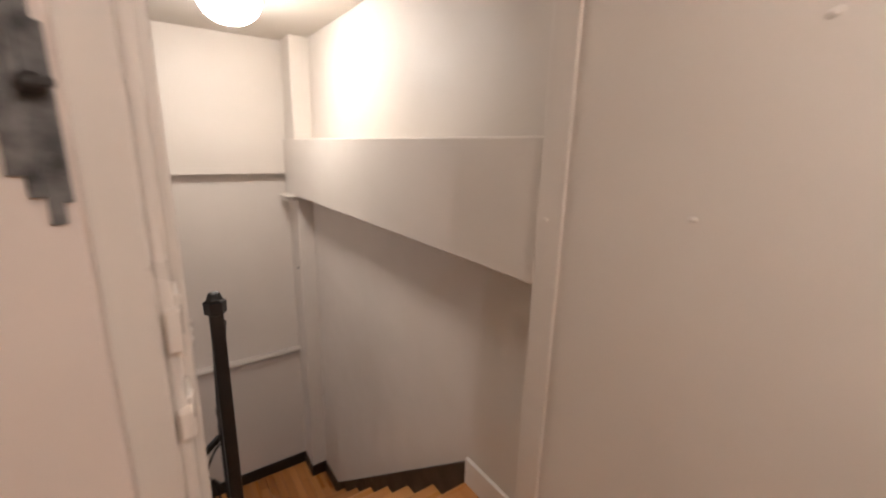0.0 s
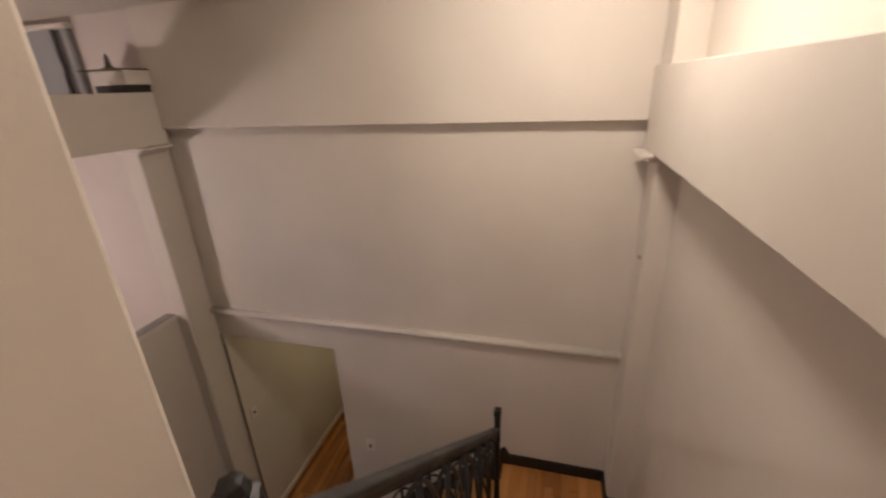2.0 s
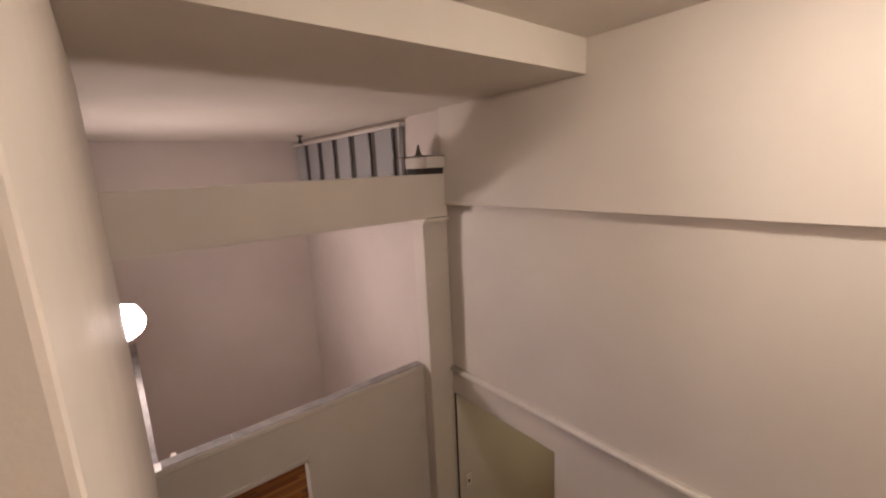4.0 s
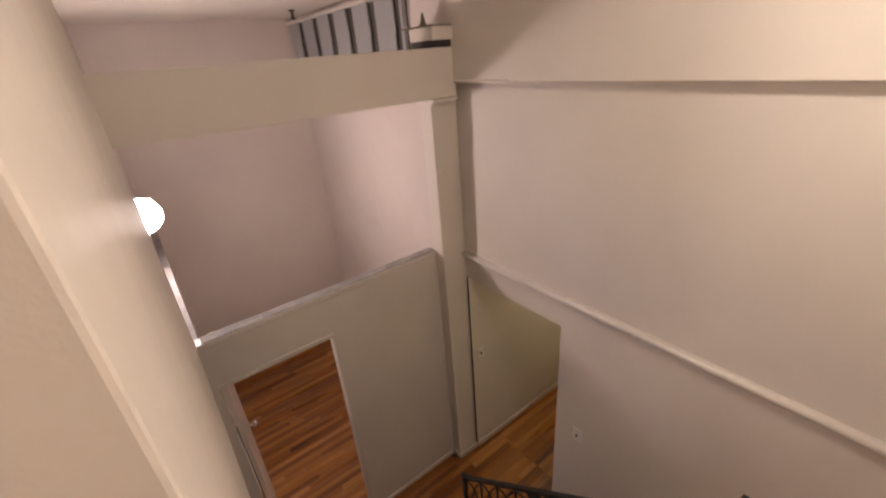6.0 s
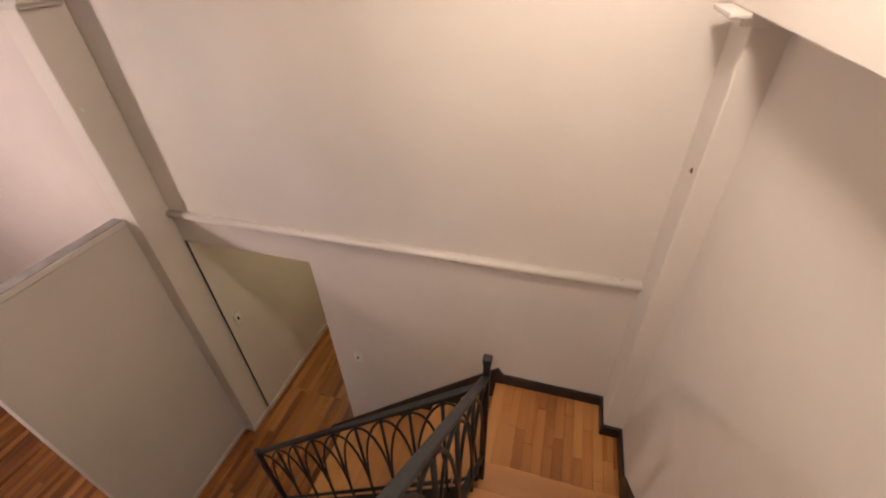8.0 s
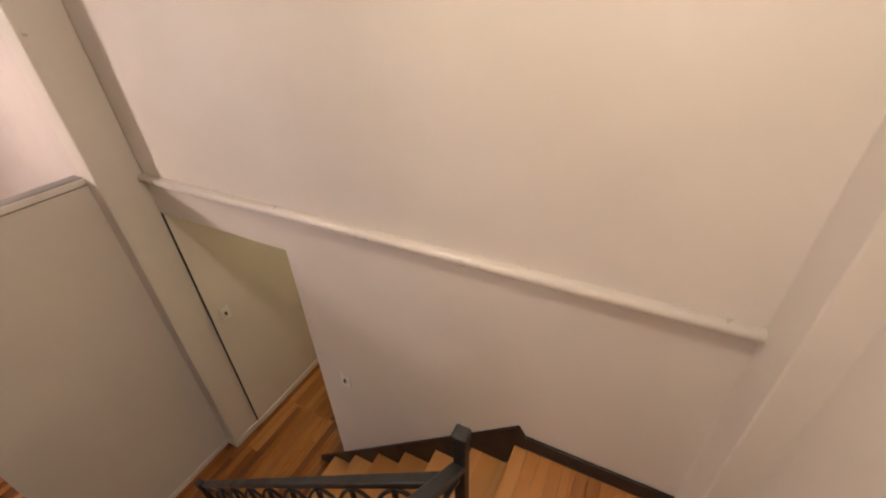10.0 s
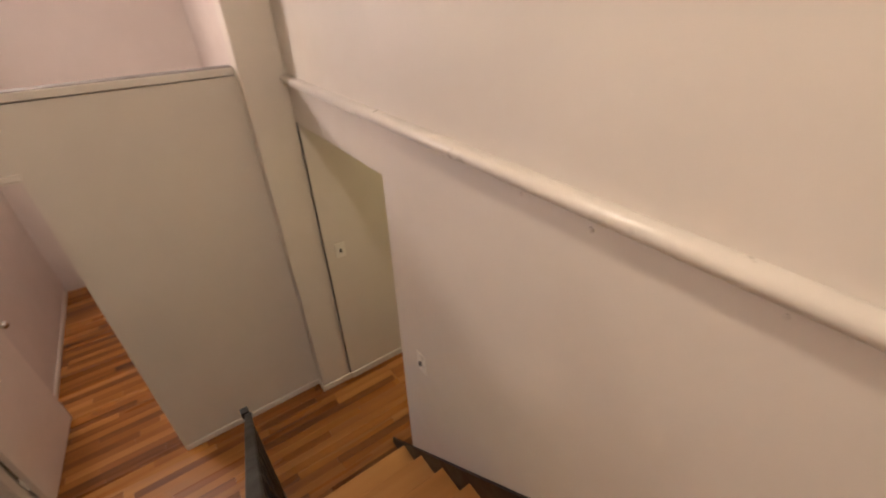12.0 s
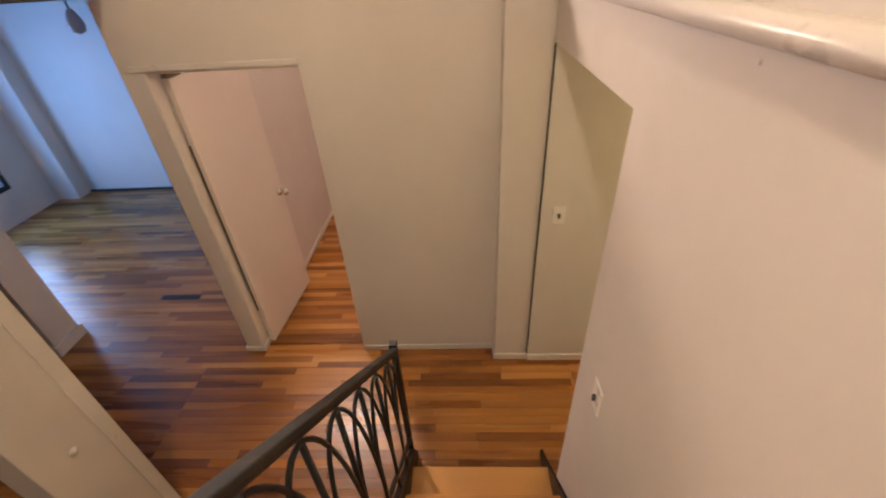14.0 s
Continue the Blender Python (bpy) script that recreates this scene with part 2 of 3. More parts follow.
setting("ceiling_dropped", boxes((-6.0, -2.0, CEIL_LO, -1.71, 4.0, 4.7)), CEIL, "cream dropped ceiling with a straight edge", "ceiling")
setting("pier_hall", boxes((-1.93, 1.79, 0, -1.60, 1.925, 2.4), bev=0.004), WALL, "painted pier under the hall floor", "pier")
setting("trim_pier", boxes((-1.935, 1.925, 0, -1.87, 1.935, 2.4), bev=0.003), TRIM, "painted corner strip on the pier", "trim")

# columns, girders
setting("column_west", boxes((-3.06, 3.77, 0, -2.925, 4.0, 3.60), bev=0.006), WALL, "square cream painted post at the opening", "column")
setting("column_east", boxes((0.014, 3.80, 0, 0.2, 4.06, 3.564), bev=0.006), WALL, "square cream painted post in the stair corner", "column")
setting("beam_west", boxes((-3.04, 1.9, 3.60, -2.865, 3.96, 3.912), bev=0.004), WALL, "cream painted girder over the partition", "beam")
setting("beam_east", boxes((-0.02, 1.6, 3.564, RW, 3.94, 3.925), bev=0.004), WALL, "cream painted boxed girder along the stair wall", "beam")
setting("column_east_upper", boxes((0.0, 3.73, 3.925, RW, 3.94, CEIL_HI), bev=0.004), WALL, "painted post above the girder", "column")
setting("trim_column_cap", boxes((-3.10, 3.725, 3.580, -2.825, 3.94, 3.597), (-3.075, 3.745, 3.558, -2.875, 3.94, 3.581), bev=0.003), TRIM, "painted cap plate on the post", "trim")
setting("trim_column_cap_east", boxes((-0.07, 3.735, 3.548, 0.11, 3.94, 3.5635), (-0.03, 3.765, 3.524, 0.11, 3.94, 3.549), bev=0.004), TRIM, "painted cap plate on the stair post", "trim")

setting("trim_partition_track", boxes((-3.105, 2.0, 2.408, PX + 0.004, 2.36, 2.413), (-3.105, 2.363, 2.408, PX + 0.004, 3.0, 2.412), (-3.105, 3.003, 2.408, PX + 0.004, 3.765, 2.413)), TRACK, "dusty grey metal track on top of the partition", "track")
setting("trim_side_ledge", boxes((BX, 1.93, 2.39, -4.5, 1.99, 2.395), (-4.49, 1.93, 2.39, -3.9, 1.988, 2.394), (-3.89, 1.93, 2.39, -3.11, 1.99, 2.396)), TRACK, "worn grey ledge along the side wall", "ledge")
# floor under the strips
setting("floor", boxes((-6.1, -2.2, -0.2, 0.3, 6.6, -0.014)), GAP, "dark bed under the oak strips", "floor")

# ---- mouldings and skirting ----
def moulding(x0, x1):
    bm = bmesh.new()
    prof = [(4.008, 2.326), (3.992, 2.3235)]
    for k in range(28):
        a = radians(-115 + 8 * k)
        prof.append((3.985 - 0.022 * math.cos(a), 2.338 + 0.021 * math.sin(a)))
    prof += [(3.994, 2.359), (4.008, 2.361)]
    return prism(bm, prof, "x", x0, x1)


setting("trim_chair_rail", moulding(-2.925, 0.018), RAILP, "cream gloss rounded rail moulding along the far wall", "moulding", True)
setting("trim_ledge_lip", boxes((-2.86, 3.93, 3.688, -2.35, 3.941, 3.705), bev=0.003), WALL, "thin painted filler strip under the ledge", "trim")
setting("baseboard_partition", boxes((PX, 2.79, 0, PX + 0.012, 3.758, 0.045), bev=0.003), TRIM, "low cream baseboard on the partition", "baseboard")
setting("baseboard_post", boxes((-3.018, 3.757, 0, -2.912, 3.77, 0.055), (-2.925, 3.77, 0, -2.912, 4.0, 0.055), bev=0.003), TRIM, "low cream baseboard round the post", "baseboard")
setting("baseboard_corridor", boxes((-2.915, 4.006, 0, -2.902, 6.5, 0.055), bev=0.003), TRIM, "low cream baseboard in the corridor", "baseboard")
setting("trim_corridor_seam", boxes((-2.9235, 3.997, 0.06, -2.911, 4.004, 2.108)), DARKP, "dark open joint beside the post", "joint")
setting("baseboard_stub", boxes((-3.26, -2.0, 0, -3.24, 0.35, 0.1), (-3.24, 0.33, 0, -2.98, 0.35, 0.1), (-3.0, -2.0, 0, -2.98, 0.33, 0.1), bev=0.004), TRIM, "white baseboard round the wall end", "baseboard")
setting("baseboard_room_side", boxes((BX, 1.985, 0, -3.95, 1.997, 0.045), bev=0.003), TRIM, "low baseboard in the side room", "baseboard")
setting("baseboard_big_west", boxes((-6.0, -1.7, 0, -5.985, 1.87, 0.03)), BLACK, "dark low baseboard on the back wall", "baseboard")
setting("trim_door_casing", boxes((PX, 1.915, 2.052, PX + 0.012, 2.785, 2.08), (PX, 1.872, 0.0, PX + 0.006, 1.99, 2.05), bev=0.003), TRIM, "slim cream casing over the doorway", "door casing")
setting("trim_door_head", boxes((-3.11, 1.995, 2.04, PX, 2.778, 2.062)), TRIM, "painted head of the doorway", "door frame")
setting("trim_post_foot", boxes((-3.12, 1.85, 0, PX + 0.014, 2.003, 0.05), bev=0.006), TRIM, "cream foot block of the door post", "trim")
setting("baseboard_hall", boxes((RW - 0.016, 1.66, UP - 0.02, RW, 2.0, UP + 0.11), bev=0.004), TRIM, "white baseboard at the head of the stairs", "baseboard")


# ---- hall door frame ----
def hall_jamb():
    t = thing("door_frame", (-0.76, 1.55, UP), "thickly painted door jamb with old strike plates", "door frame")
    part("jamb", boxes((-0.80, 1.508, UP, -0.768, 1.60, 4.7), bev=0.004), TRIM, t)
    part("stop", boxes((-0.768, 1.572, UP, -0.751, 1.60, 4.7), bev=0.005), TRIM, t)
    part("casing", boxes((-0.84, 1.494, UP, -0.782, 1.514, 4.7), bev=0.004), TRIM, t)
    part("corner_bead", boxes((-0.783, 1.498, UP, -0.766, 1.515, 4.7), bev=0.006), TRIM, t)
    for z, h in ((3.672, 0.085), (3.545, 0.06)):
        pl = part("strike_plate", boxes((-0.769, 1.503, z - h / 2, -0.760, 1.562, z + h / 2), (-0.778, 1.484, z - h * 0.32, -0.761, 1.506, z + h * 0.32), bev=0.003), TRIM, t, "paint-covered strike plate with a lip")
        part("latch_hole", boxes((-0.7608, 1.518, z - h / 5, -0.7590, 1.536, z + h / 5)), DARKP, pl, "dark latch hole")
        part("screw", lathe(bmesh.new(), [(0.005, 0), (0.004, 0.002), (0.001, 0.003)], (-0.760, 1.527, z + h * 0.37), "x", 8), TRIM, pl, "", True)
    for z in (3.645, 3.632, 3.618):
        part("paint_drip", lathe(bmesh.new(), [(0.006, -0.004), (0.005, 0.002), (0.001, 0.004)], (-0.751, 1.585, z), "x", 8), TRIM, t, "lump of old paint", True)


def hall_door():
    t = thing("door_leaf", (-1.0, 1.48, UP), "white painted hall door folded back with worn lock", "door")
    leaf = part("leaf", boxes((-1.36, 1.452, UP + 0.01, -0.829, 1.493, 4.62), bev=0.003), DOORP, t)
    for i, (x, w, z0, z1) in enumerate(((-0.874, 0.012, 3.86, 4.06), (-0.862, 0.011, 3.84, 4.06), (-0.851, 0.012, 3.815, 4.03), (-0.841, 0.009, 3.835, 3.99))):
        part("lock_plate", boxes((x, 1.447 - 0.001 * (i % 2), z0, x + w, 1.4525, z1), bev=0.0015), SCUFF, leaf, "worn grey metal lock strip")
    bm = lathe(bmesh.new(), [(0.011, 0), (0.010, -0.008), (0.006, -0.013), (0.005, -0.022), (0.002, -0.024)], (-0.846, 1.447, 3.938), "y", 12)
    block(bm, -0.850, 1.424, 3.934, -0.828, 1.433, 3.943, bev=0.002)
    part("thumb_turn", bm, DARKP, leaf, "black thumb turn", True)


hall_door()
hall_jamb()


# ---- lamps ----
def dome_lamp(x, y, z, glass, label):
    t = thing("ceiling_lamp", (x, y, z), label, "ceiling lamp", "ceiling lamps")
    part("base", lathe(bmesh.new(), [(0.10, 0), (0.14, -0.004), (0.145, -0.045), (0.128, -0.052)], (x, y, z)), CHROME, t, "thin metal rim", True)
    prof = [(0.127 * math.cos(a), -0.052 - 0.105 * math.sin(a)) for a in [radians(9 * k) for k in range(10)]] + [(0.006, -0.157)]
    part("shade", lathe(bmesh.new(), prof, (x, y, z)), glass, t, "glowing opal glass dome", True)


def wall_sconce(x, y, z, r):
    """Half globe on the side wall, with an added shield that keeps its light from the back wall."""
    t = thing("wall_lamp", (x, y, z), "lit half round opal lamp on the side wall", "wall lamp")
    part("base", lathe(bmesh.new(), [(r * 0.9, 0), (r + 0.012, 0.002), (r + 0.012, 0.016), (r * 0.9, 0.018)], (x, y, z), "y"), GREY, t, "grey metal base ring", True)
    steps = [radians(9 * k) for k in range(11)]
    part("shade", lathe(bmesh.new(), [(max(r * math.cos(a), 0.004), 0.018 + r * math.sin(a)) for a in steps], (x, y, z), "y"), GLOBE_GLASS, t, "glowing opal half globe", True)
    # shield is no known lamp part, added only to shade the back wall
    bm = bmesh.new()
    bmesh.ops.create_uvsphere(bm, u_segments=48, v_segments=32, radius=r + 0.02)
    open_side, cut = Vector((0.77, 0.64, 0.0)), Vector((-0.09, -0.65, 0.76))
    gone = [f for f in bm.faces if f.calc_center_median().dot(open_side) > 0 or f.calc_center_median().dot(cut) > 0.03 or f.calc_center_median().y < -0.01]
    bmesh.ops.delete(bm, geom=gone, context="FACES")
    bmesh.ops.solidify(bm, geom=bm.faces[:], thickness=0.003)
    bm.transform(Matrix.Translation((x, y + 0.018, z)))
    part("light_blocker", bm, GREY, t, "added grey shield that blocks light to the back wall", True)


dome_lamp(-0.42, 3.06, CEIL_HI, DOME_GLASS, "lit white opal dome lamp on the stairwell ceiling")
dome_lamp(-0.42, 0.5, CEIL_HI, HALL_GLASS, "lit opal dome lamp on the hall ceiling")
dome_lamp(-2.4, 5.5, 2.3, CORR_GLASS, "lit opal dome lamp on the corridor ceiling")
wall_sconce(-4.2, 1.931, 2.95, 0.13)


# ---- staircase ----
def low_nose(x):
    return LAND + (x + 0.67) * RISE / GO


def up_nose(y):
    return LAND + RISE + (3.355 - y) * RISE / GO


def staircase():
    t = thing("staircase", (-0.3, 3.6, 0), "oak staircase with black stringers and half landing", "staircase")
    for k in range(1, 7):
        y1, z = 3.355 - GO * (k - 1), LAND + RISE * k
        part("tread", boxes((-0.655, y1 - GO - 0.02, z - 0.03, RW - 0.012, y1, z), bev=0.006), TREAD, t)
    for k in range(1, 8):
        y1, z = 3.355 - GO * (k - 1) - 0.022, LAND + RISE * k
        part("riser", boxes((-0.65, y1 - 0.018, z - RISE, RW - 0.012, y1, z - 0.031)), TREAD, t)
    part("nosing", boxes((-0.655, 1.98, UP - 0.03, RW - 0.012, 3.355 - GO * 6, UP + 0.003), bev=0.006), TREAD, t)
    for k in range(1, 7):
        x0, z = -0.67 - GO * k, LAND - RISE * k
        part("tread", boxes((x0, 3.26, z - 0.03, x0 + GO + 0.02, FW - 0.012, z), bev=0.006), TREAD_Y, t)
    for k in range(0, 7):
        x0, z = -0.67 - GO * k + 0.022, LAND - RISE * k
        part("riser", boxes((x0, 3.26, z - RISE, x0 + 0.018, FW - 0.012, z - 0.031)), TREAD_Y, t)
    part("landing_frame", boxes((-0.65, 3.27, LAND - 0.18, RW - 0.01, FW - 0.01, LAND - 0.022)), BLACK, t, "black landing frame")
    part("nosing", boxes((-0.67, 3.26, LAND - 0.03, -0.60, FW - 0.012, LAND + 0.001), bev=0.006), TREAD_Y, t)
    # wall strings and dark skirting of the landing
    bm = prism(bmesh.new(), [(-2.20, 0.0), (-2.20, 0.055), (-2.17, 0.075), (-0.66, LAND + 0.15), (-0.62, LAND + 0.085), (-0.62, LAND - 0.1), (-1.9, 0.0)], "y", FW - 0.014, FW - 0.001)
    part("wall_string", bm, BLACK, t, "black painted wall string")
    top = up_nose(1.99) + 0.10
    bm = prism(bmesh.new(), [(3.50, LAND), (3.50, LAND + 0.12), (3.46, LAND + 0.15), (1.985, top), (1.985, UP - 0.2), (3.2, LAND)], "x", RW - 0.014, RW - 0.001)
    part("wall_string", bm, BLACK, t, "black painted wall string")
    for b in ((-0.62, FW - 0.014, LAND, 0.004, FW - 0.001, LAND + 0.092), (0.002, 3.80, LAND, 0.015, 4.0, LAND + 0.092),
              (0.002, 3.786, LAND, RW - 0.001, 3.81, LAND + 0.092), (RW - 0.014, 3.50, LAND, RW - 0.001, 3.787, LAND + 0.092)):
        part("skirting", boxes(b, bev=0.003), BLACK, t, "black landing skirting")
    # outer strings on the rail side
    bm = prism(bmesh.new(), [(-2.20, 0.0), (-2.20, 0.03), (-2.12, 0.07 + low_nose(-2.10)), (-0.63, low_nose(-0.63) + 0.07), (-0.63, low_nose(-0.63) - 0.24), (-1.83, 0.0)], "y", 3.235, 3.262)
    part("outer_string", bm, IRON, t, "black steel outer string")
    bm = prism(bmesh.new(), [(3.25, up_nose(3.25) + 0.05), (3.25, up_nose(3.25) - 0.42), (2.0, up_nose(2.0) - 0.30), (1.96, up_nose(1.96) + 0.05)], "x", -0.675, -0.652)
    part("outer_string", bm, IRON, t, "black steel outer string")
    n = 0
    x = -0.60
    while x < RW - 0.02:
        y = 3.28
        while y < FW - 0.02:
            y2 = min(y + random.uniform(0.22, 0.62), FW - 0.012)
            if FW - y2 < 0.12:
                y2 = FW - 0.012
            xe = min(x + 0.0555, RW - 0.012)
            part("plank", boxes((x, y, LAND - 0.02, xe, y2 - 0.0015, LAND + random.uniform(-0.0006, 0.0006))), OAK_LANDING, t)
            y = y2
        x += 0.057


staircase()


# ---- railings ----
def bar_profile(bm, p, q, w, h):
    """A flat bar with rounded edges from p to q."""
    p, q = Vector(p), Vector(q)
    d = (q - p).normalized()
    side = d.cross(Vector((0, 0, 1))).normalized()
    up = side.cross(d)
    prof = []
    for cx, cy, a0 in ((1, 1, 0), (-1, 1, 90), (-1, -1, 180), (1, -1, 270)):
        r = min(w, h) * 0.3
        for k in range(3):
            a = radians(a0 + 45 * k)
            prof.append((cx * (w / 2 - r) + r * math.cos(a), cy * (h / 2 - r) + r * math.sin(a)))
    lo = [bm.verts.new(p + side * u + up * v) for u, v in prof]
    hi = [bm.verts.new(q + side * u + up * v) for u, v in prof]
    k = len(prof)
    bm.faces.new(lo), bm.faces.new(hi)
    for i in range(k):
        bm.faces.new((lo[i], lo[(i + 1) % k], hi[(i + 1) % k], hi[i]))
    bmesh.ops.recalc_face_normals(bm, faces=bm.faces[:])
    return bm


def newel(t, x, y, z0, z1, w, knob):
    post = part("newel_post", boxes((x - w / 2, y - w / 2, z0, x + w / 2, y + w / 2, z1 - 0.02), bev=0.004), IRON, t)
    if knob:
        part("cap", lathe(bmesh.new(), [(w * 0.52, -0.075), (w * 0.5, -0.055), (w * 0.80, -0.05), (w * 0.84, -0.022), (w * 0.6, -0.018), (w * 0.42, -0.002), (w * 0.2, 0)], (x, y, z1), "z", 6), IRON, post, "faceted iron cap")
    else:
        part("cap", boxes((x - w * 0.62, y - w * 0.62, z1 - 0.035, x + w * 0.62, y + w * 0.62, z1), bev=0.005), IRON, post, "square iron cap")


def railing(label, place, a, b, rail_a, rail_b, foot, n):
    """place(s) is the point in plan at s along the run from a to b; rail and foot give the heights there."""
    t = thing("stair_railing", (*place(a), 0), label, "railing", "stair railings")
    def top(s):
        return rail_a + (rail_b - rail_a) * (s - a) / (b - a)
    part("handrail", bar_profile(bmesh.new(), (*place(a), rail_a), (*place(b), rail_b), 0.033, 0.015), RAILG, t, "dark grey flat handrail")
    part("top_bar", bar_profile(bmesh.new(), (*place(a), rail_a - 0.019), (*place(b), rail_b - 0.019), 0.018, 0.022), IRON, t)
    part("bottom_bar", bar_profile(bmesh.new(), (*place(a), foot(a) + 0.14), (*place(b), foot(b) + 0.14), 0.02, 0.02), IRON, t)
    pitch = (b - a) / n
    for i in range(1, n):
        s = a + pitch * i
        part("baluster", tube(bmesh.new(), [(*place(s), foot(s) + 0.03), (*place(s), top(s) - 0.035)], 0.0085, 8), IRON, t, "", True)
    for i in range(-1, n):
        pts = []
        for k in range(25):
            s = a + pitch * (i + 1) - pitch * math.cos(math.pi * k / 24)
            if (s - a) * (b - a) < 0 or abs(s - a) > abs(b - a):
                continue
            lo = foot(s) + 0.05
            pts.append((*place(s), lo + (top(s) - 0.05 - lo) * max(math.sin(math.pi * k / 24), 0) ** 0.8))
        if len(pts) > 3:
            part("arch", tube(bmesh.new(), pts, 0.0065, 6), IRON, t, "curved iron hoop", True)
    return t


up_rail = railing("black wrought iron railing of the upper flight with hoops", lambda s: (-0.684 + 0.062 * (s - 1.965) / 1.29, s), 1.965, 3.255, 3.482, 2.355, lambda s: up_nose(s) + 0.02, 7)
newel(up_rail, -0.688, 1.95, UP - 0.15, 3.565, 0.029, True)
newel(up_rail, -0.621, 3.268, 0.9, 2.466, 0.028, False)
low_rail = railing("black wrought iron railing of the lower flight with hoops", lambda s: (s, 3.245), -0.64, -2.14, 2.31, 1.0, lambda s: low_nose(s) + 0.04, 9)
newel(low_rail, -2.155, 3.235, 0.0, 1.025, 0.03, False)

cable = thing("cable", (-0.66, 3.1, 2.0), "loose pale cable hanging beside the landing post", "cable")
part("cord", tube(bmesh.new(), [(-0.685 - 0.05 * math.sin(math.pi * k / 14), 3.13 - 0.05 * math.cos(2.5 * k / 14), 2.02 - 0.05 * k + 0.003 * k * (k - 7)) for k in range(15)], 0.004), CABLE, cable, "", True)


# ---- door of the side room ----
def room_door():
    w, h, th = 0.755, 1.985, 0.036
    m = pose(-3.115, 2.005, 0.012, 0, 0, 175.5)
    t = new("door_1")
    t.matrix_world = m
    bpy.context.view_layer.update()
    tagged(t, "pinkish cream flush door standing open into the room", "door", kind="structure")
    def put(name, bm, mat, parent, label="", smooth=False):
        bm.transform(m)
        return part(name, bm, mat, parent, label, smooth)
    put("leaf", boxes((0.004, -th, 0, w, 0, h), bev=0.003), DOORP, t)
    # solid strips whose dark colour stands in for shade in the door gaps
    put("hinge_gap_shade", boxes((-0.008, -0.004, 0.34, 0.0035, 0.0015, 1.62)), OLIVE, t, "olive strip coloured as shade in the hinge gap")
    put("head_gap_shade", boxes((0.0, -th, h + 0.002, 0.11, 0.0, h + 0.038)), OLIVE, t, "olive filler coloured as shade over the door")
    for z in (0.22, 1.75):
        put("hinge", boxes((-0.012, -0.004, z, 0.02, 0.004, z + 0.09), bev=0.002), TRIM, t, "painted hinge")
    for side in (1, -1):
        y0 = 0.0 if side == 1 else -th
        kn = put("knob", lathe(bmesh.new(), [(0.034, 0), (0.032, side * 0.007), (0.013, side * 0.011), (0.012, side * 0.035), (0.027, side * 0.043), (0.032, side * 0.057), (0.022, side * 0.07), (0.004, side * 0.073)], (w - 0.06, y0, 0.97), "y", 18), CHROME, t, "round chrome knob", True)


room_door()


# ---- switches and small fittings ----
def wall_switch(at, m, tilt, label):
    t = new("wall_switch")
    t.matrix_world = m
    bpy.context.view_layer.update()
    tagged(t, label, "switch", "wall switches")
    for nm, bm, mat, lab in (("plate", boxes((-0.036, 0, -0.057, 0.036, 0.006, 0.057), bev=0.002), PLATE, ""),
                             ("toggle", boxes((-0.006, 0.005, -0.014, 0.006, 0.018, 0.012), bev=0.002), DARKP, "dark toggle"),
                             ("surround", boxes((-0.011, 0.005, -0.02, 0.011, 0.0075, 0.02)), PLATE, "")):
        bm.transform(m)
        part(nm, bm, mat, t, lab)


wall_switch(None, pose(-1.727, 4.0, 1.221, 0, 0, 180), 0, "cream plate switch with a dark toggle on the far wall")
wall_switch(None, pose(-2.915, 4.107, 1.22, 0, 0, -90), 0, "cream plate switch with a dark toggle in the corridor")


def nub(name, at, axis, r, mat, label):
    t = thing(name, at, label, name.replace("_", " "))
    part("head", lathe(bmesh.new(), [(r, 0), (r * 0.9, r * 0.3), (r * 0.4, r * 0.6)] if axis[0] != "-" else [(r, 0), (r * 0.9, -r * 0.3), (r * 0.4, -r * 0.6)], at, axis[-1], 10), mat, t, "", True)


nub("screw", (-0.028, 1.262, 3.785), "-x", 0.006, TRIM, "painted screw stuck in the hall wall")
nub("screw", (-0.028, 1.134, 4.073), "-x", 0.007, TRIM, "painted screw stuck in the hall wall")
nub("screw", (-0.034, 1.575, 3.737), "-x", 0.005, TRIM, "painted screw stuck in the corner post")
nub("plug", (0.014, 3.866, 3.03), "-x", 0.011, SCUFF, "grey plug stuck on the stair post")
nub("plug", (-2.925, 3.805, 3.085), "x", 0.013, TRIM, "painted plug on the west post")
nub("plug", (-0.441, 4.004, 2.73), "-y", 0.004, TRIM, "painted plug in the far wall")
nub("coat_knob", (-1.75, 1.925, 0.84), "y", 0.018, TRIM, "small white knob on the pier")
nub("nail", (-0.973, 4.0, 2.285), "-y", 0.007, TRIM, "painted nail head in the far wall")
for x in (-1.52, -1.18, -0.62):
    nub("nail", (x, 4.0, 2.292), "-y", 0.005, TRIM, "painted nail under the rail moulding")

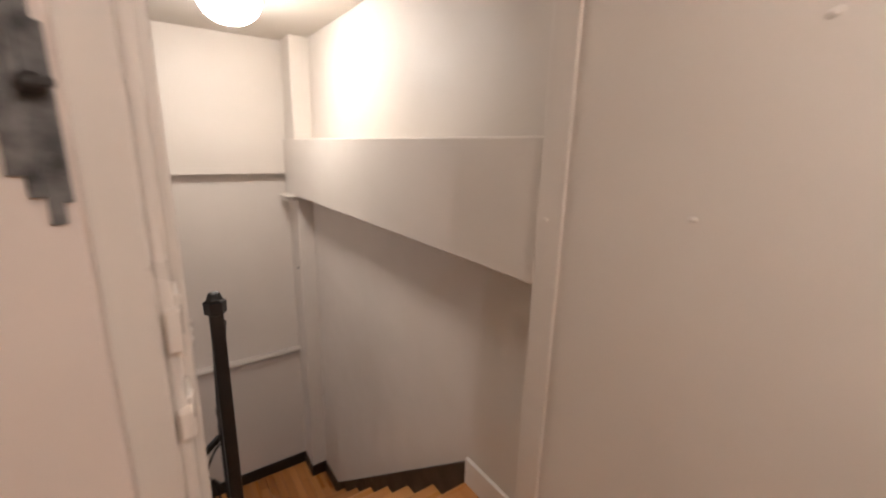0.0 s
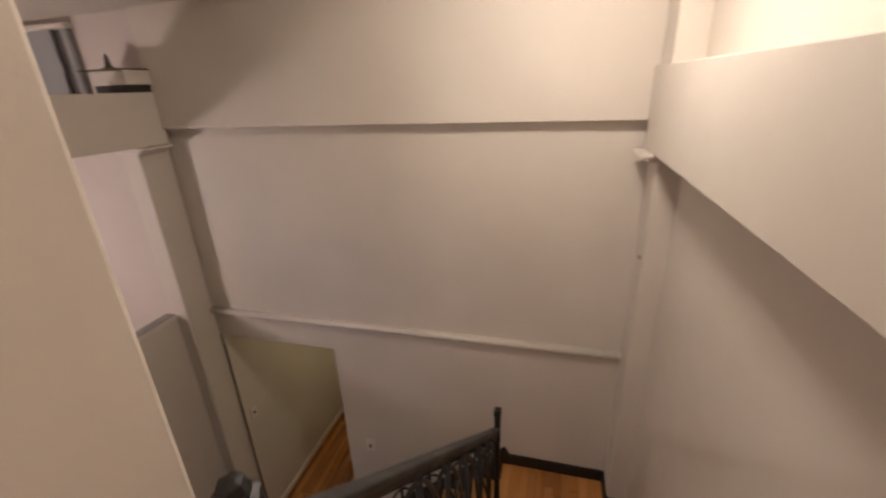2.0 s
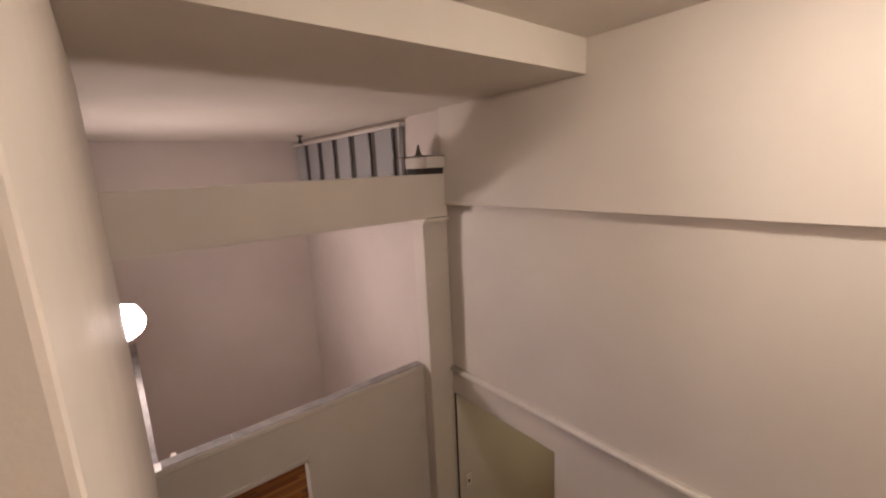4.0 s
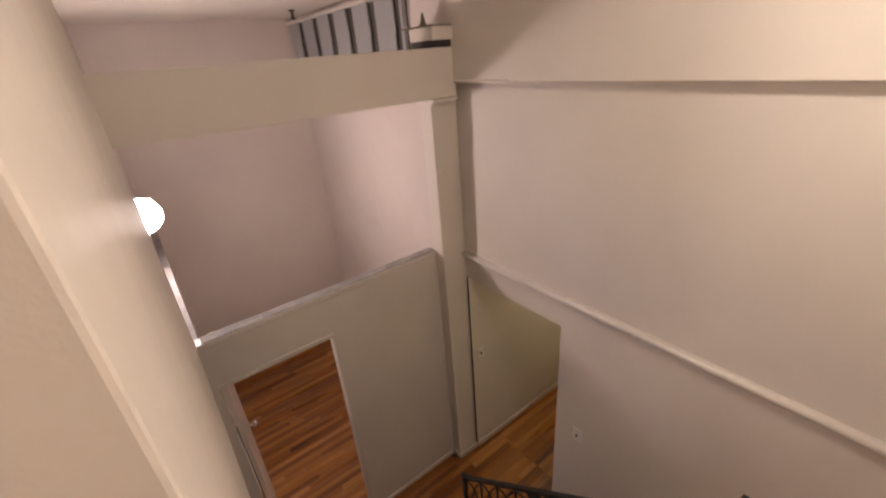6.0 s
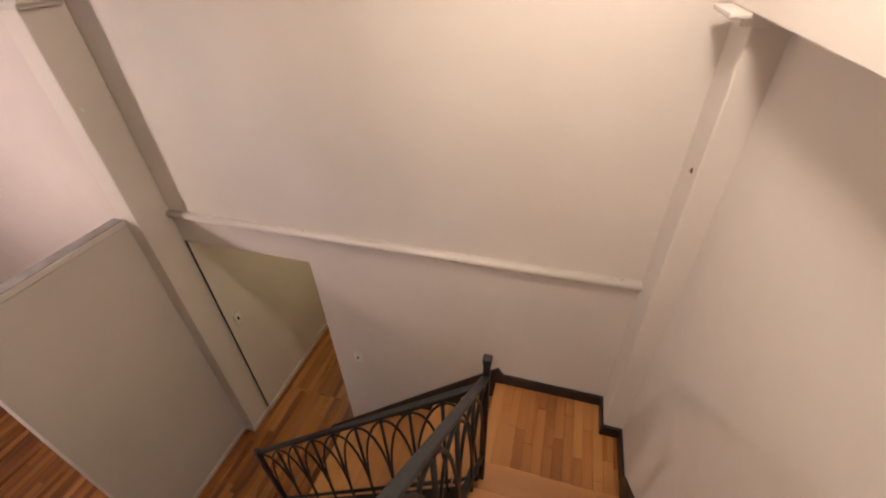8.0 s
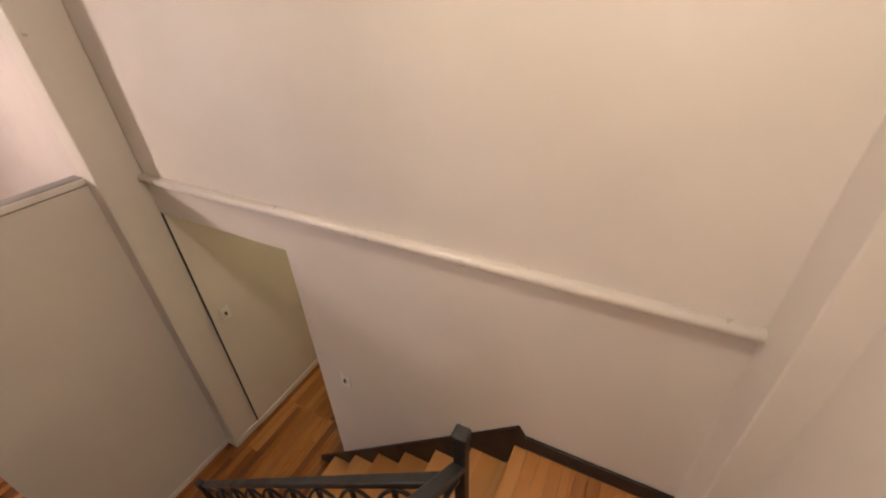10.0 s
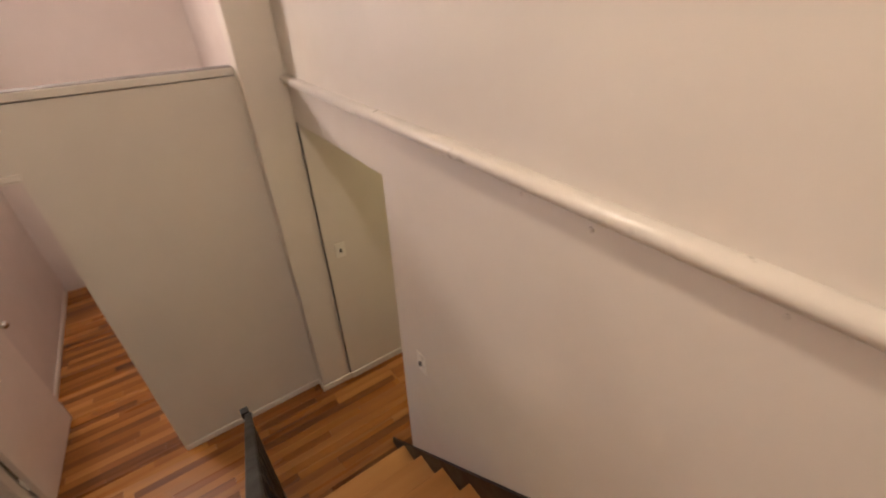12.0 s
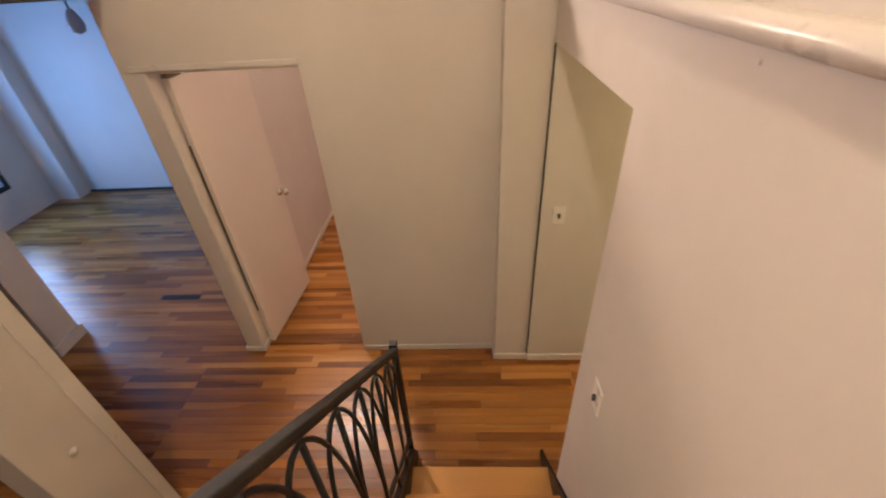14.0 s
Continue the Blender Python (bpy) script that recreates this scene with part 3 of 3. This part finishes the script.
# ---- open room: slatted window strip, sprinkler, box on the girder ----
strip = thing("slatted_window", (-4.2, 3.99, 3.9), "grey slatted high window with dark gaps", "window")
# the backing carries the shade of the slots in its colour
part("backing", boxes((-5.90, 3.985, 3.55, -3.44, 3.998, 4.31)), SLOT, strip, "backing sheet coloured as shade between the slats")
part("head_rail", boxes((-5.91, 3.94, 4.305, -3.42, 3.998, 4.335), bev=0.003), TRIM, strip, "pale head rail")
part("end_strip", boxes((-3.475, 3.95, 3.56, -3.435, 3.984, 4.305), bev=0.003), GREY, strip)
for i in range(6):
    x = -3.575 - 0.4 * i
    sl = part("slat", boxes((x - 0.25, 3.955, 3.56, x, 3.975, 4.305), (x - 0.30, 3.968, 3.56, x - 0.25, 3.982, 4.305), bev=0.004), GREY, strip)
    part("clip", boxes((x - 0.01, 3.945, 4.05, x + 0.03, 3.957, 4.11), bev=0.004), GREY, sl)
    part("clip", boxes((x - 0.06, 3.945, 3.90, x - 0.02, 3.957, 3.93), bev=0.004), GREY, sl)
spr = thing("sprinkler", (-5.10, 3.74, CEIL_LO), "dark pendent fire sprinkler on the ceiling", "sprinkler")
part("pipe", lathe(bmesh.new(), [(0.035, 0), (0.035, -0.008), (0.014, -0.012), (0.014, -0.06)], (-5.10, 3.74, CEIL_LO), "z", 12), DARKP, spr, "", True)
part("deflector", lathe(bmesh.new(), [(0.012, -0.06), (0.03, -0.075), (0.03, -0.082)], (-5.10, 3.74, CEIL_LO), "z", 12), DARKP, spr, "", True)
jb = thing("junction_box", (-2.95, 3.88, 3.9), "cream junction box with dark gaps on the girder", "junction box")
part("box", boxes((-3.11, 3.77, 3.955, -2.845, 3.938, 4.035), bev=0.006), TRIM, jb)
part("lid", boxes((-3.17, 3.75, 4.036, -2.85, 3.938, 4.044)), OLIVE, jb, "dark lid edge")
# dark block paints in the shade beneath the box
part("foot", boxes((-3.10, 3.775, 3.912, -2.87, 3.938, 3.956)), DARKP, jb, "foot coloured dark as shade under the box")
part("spout", lathe(bmesh.new(), [(0.05, 0), (0.02, 0.02), (0.006, 0.085)], (-3.03, 3.84, 4.043), "z", 10), OLIVE, jb, "", True)

# ---- large room: window, register, pendant ----
win = thing("window_1", (-4.46, -2.1, 0.4), "dark framed window of the large room at dusk", "window", kind="structure")
for b in ((-5.32, -2.06, 0.4, -5.26, -2.0, 2.1), (-3.66, -2.06, 0.4, -3.6, -2.0, 2.1), (-5.26, -2.06, 0.4, -3.66, -2.0, 0.46), (-5.26, -2.06, 2.04, -3.66, -2.0, 2.1), (-4.49, -2.06, 0.46, -4.43, -2.0, 2.04)):
    part("window_frame", boxes(b, bev=0.004), DARKP, win)
reg = thing("floor_register", (-3.68, 0.93, 0), "dark metal floor register in the oak floor", "floor register")
part("frame", boxes((-3.71, 0.75, 0.0, -3.645, 1.12, 0.004), bev=0.001), DARKP, reg)
for i in range(10):
    part("louver", boxes((-3.70, 0.765 + i * 0.035, 0.003, -3.655, 0.783 + i * 0.035, 0.007)), BLACK, reg)
pen = thing("pendant_lamp", (-4.5, 0.53, 2.372), "unlit dark pendant lamp under the ceiling", "pendant lamp")
part("canopy", lathe(bmesh.new(), [(0.05, 0), (0.05, -0.015), (0.01, -0.03)], (-4.5, 0.53, 2.372), "z", 16), DARKP, pen, "", True)
part("stem", lathe(bmesh.new(), [(0.008, -0.02), (0.008, -0.12)], (-4.5, 0.53, 2.372), "z", 8), DARKP, pen, "", True)
part("shade", lathe(bmesh.new(), [(0.02, -0.1), (0.05, -0.16), (0.062, -0.21), (0.045, -0.26), (0.01, -0.275)], (-4.5, 0.53, 2.372), "z", 18), GREY, pen, "dull grey teardrop shade", True)


# ---- oak strip floor, last ----
def strip_rows(x0, x1, y0, y1, rnd):
    """Boards of random length in rows 57 mm wide, running north."""
    k = math.floor(x0 / 0.057)
    while k * 0.057 < x1:
        x = k * 0.057
        y = y0 - rnd.uniform(0, 0.7)
        while y < y1:
            y2 = y + rnd.uniform(0.3, 1.25)
            yield max(x, x0), max(y, y0), min(x + 0.0562, x1), min(y2, y1) - 0.0012, rnd.uniform(-0.0007, 0.0006)
            y = y2
        k += 1


def far_strips():
    rnd = random.Random(4)
    verts, faces = [], []
    for area in ((-6.0, -2.86, -2.0, 6.5), (-2.86, -1.91, 4.3, 6.5), (-2.86, RW, -2.0, 1.6), (-1.88, RW, 1.6, 3.9)):
        for x0, y0, x1, y1, z in strip_rows(area[0], area[1], area[2], area[3], rnd):
            if y1 - y0 < 0.01 or x1 - x0 < 0.006:
                continue
            n = len(verts)
            verts += [(x0, y0, -0.014), (x1, y0, -0.014), (x1, y1, -0.014), (x0, y1, -0.014), (x0, y0, z), (x1, y0, z), (x1, y1, z), (x0, y1, z)]
            faces += [(n + 4, n + 5, n + 6, n + 7), (n, n + 1, n + 5, n + 4), (n + 1, n + 2, n + 6, n + 5), (n + 2, n + 3, n + 7, n + 6), (n + 3, n, n + 4, n + 7)]
    me = bpy.data.meshes.new("floor_strips")
    me.from_pydata(verts, [], faces)
    me.materials.append(OAK_FAR)
    ob = new("floor_strips", me)
    ob.parent = bpy.data.objects["floor"]
    tagged(ob, "warm brown oak strip flooring", "", kind="stuff")


def near_strips():
    rnd = random.Random(9)
    base = bpy.data.objects["floor"]
    for x0, y0, x1, y1, z in strip_rows(-2.86, -1.88, 1.6, 4.3, rnd):
        if y1 - y0 < 0.01:
            continue
        part("plank", boxes((x0, y0, -0.0139, x1, y1, z)), OAK, base)


far_strips()
near_strips()
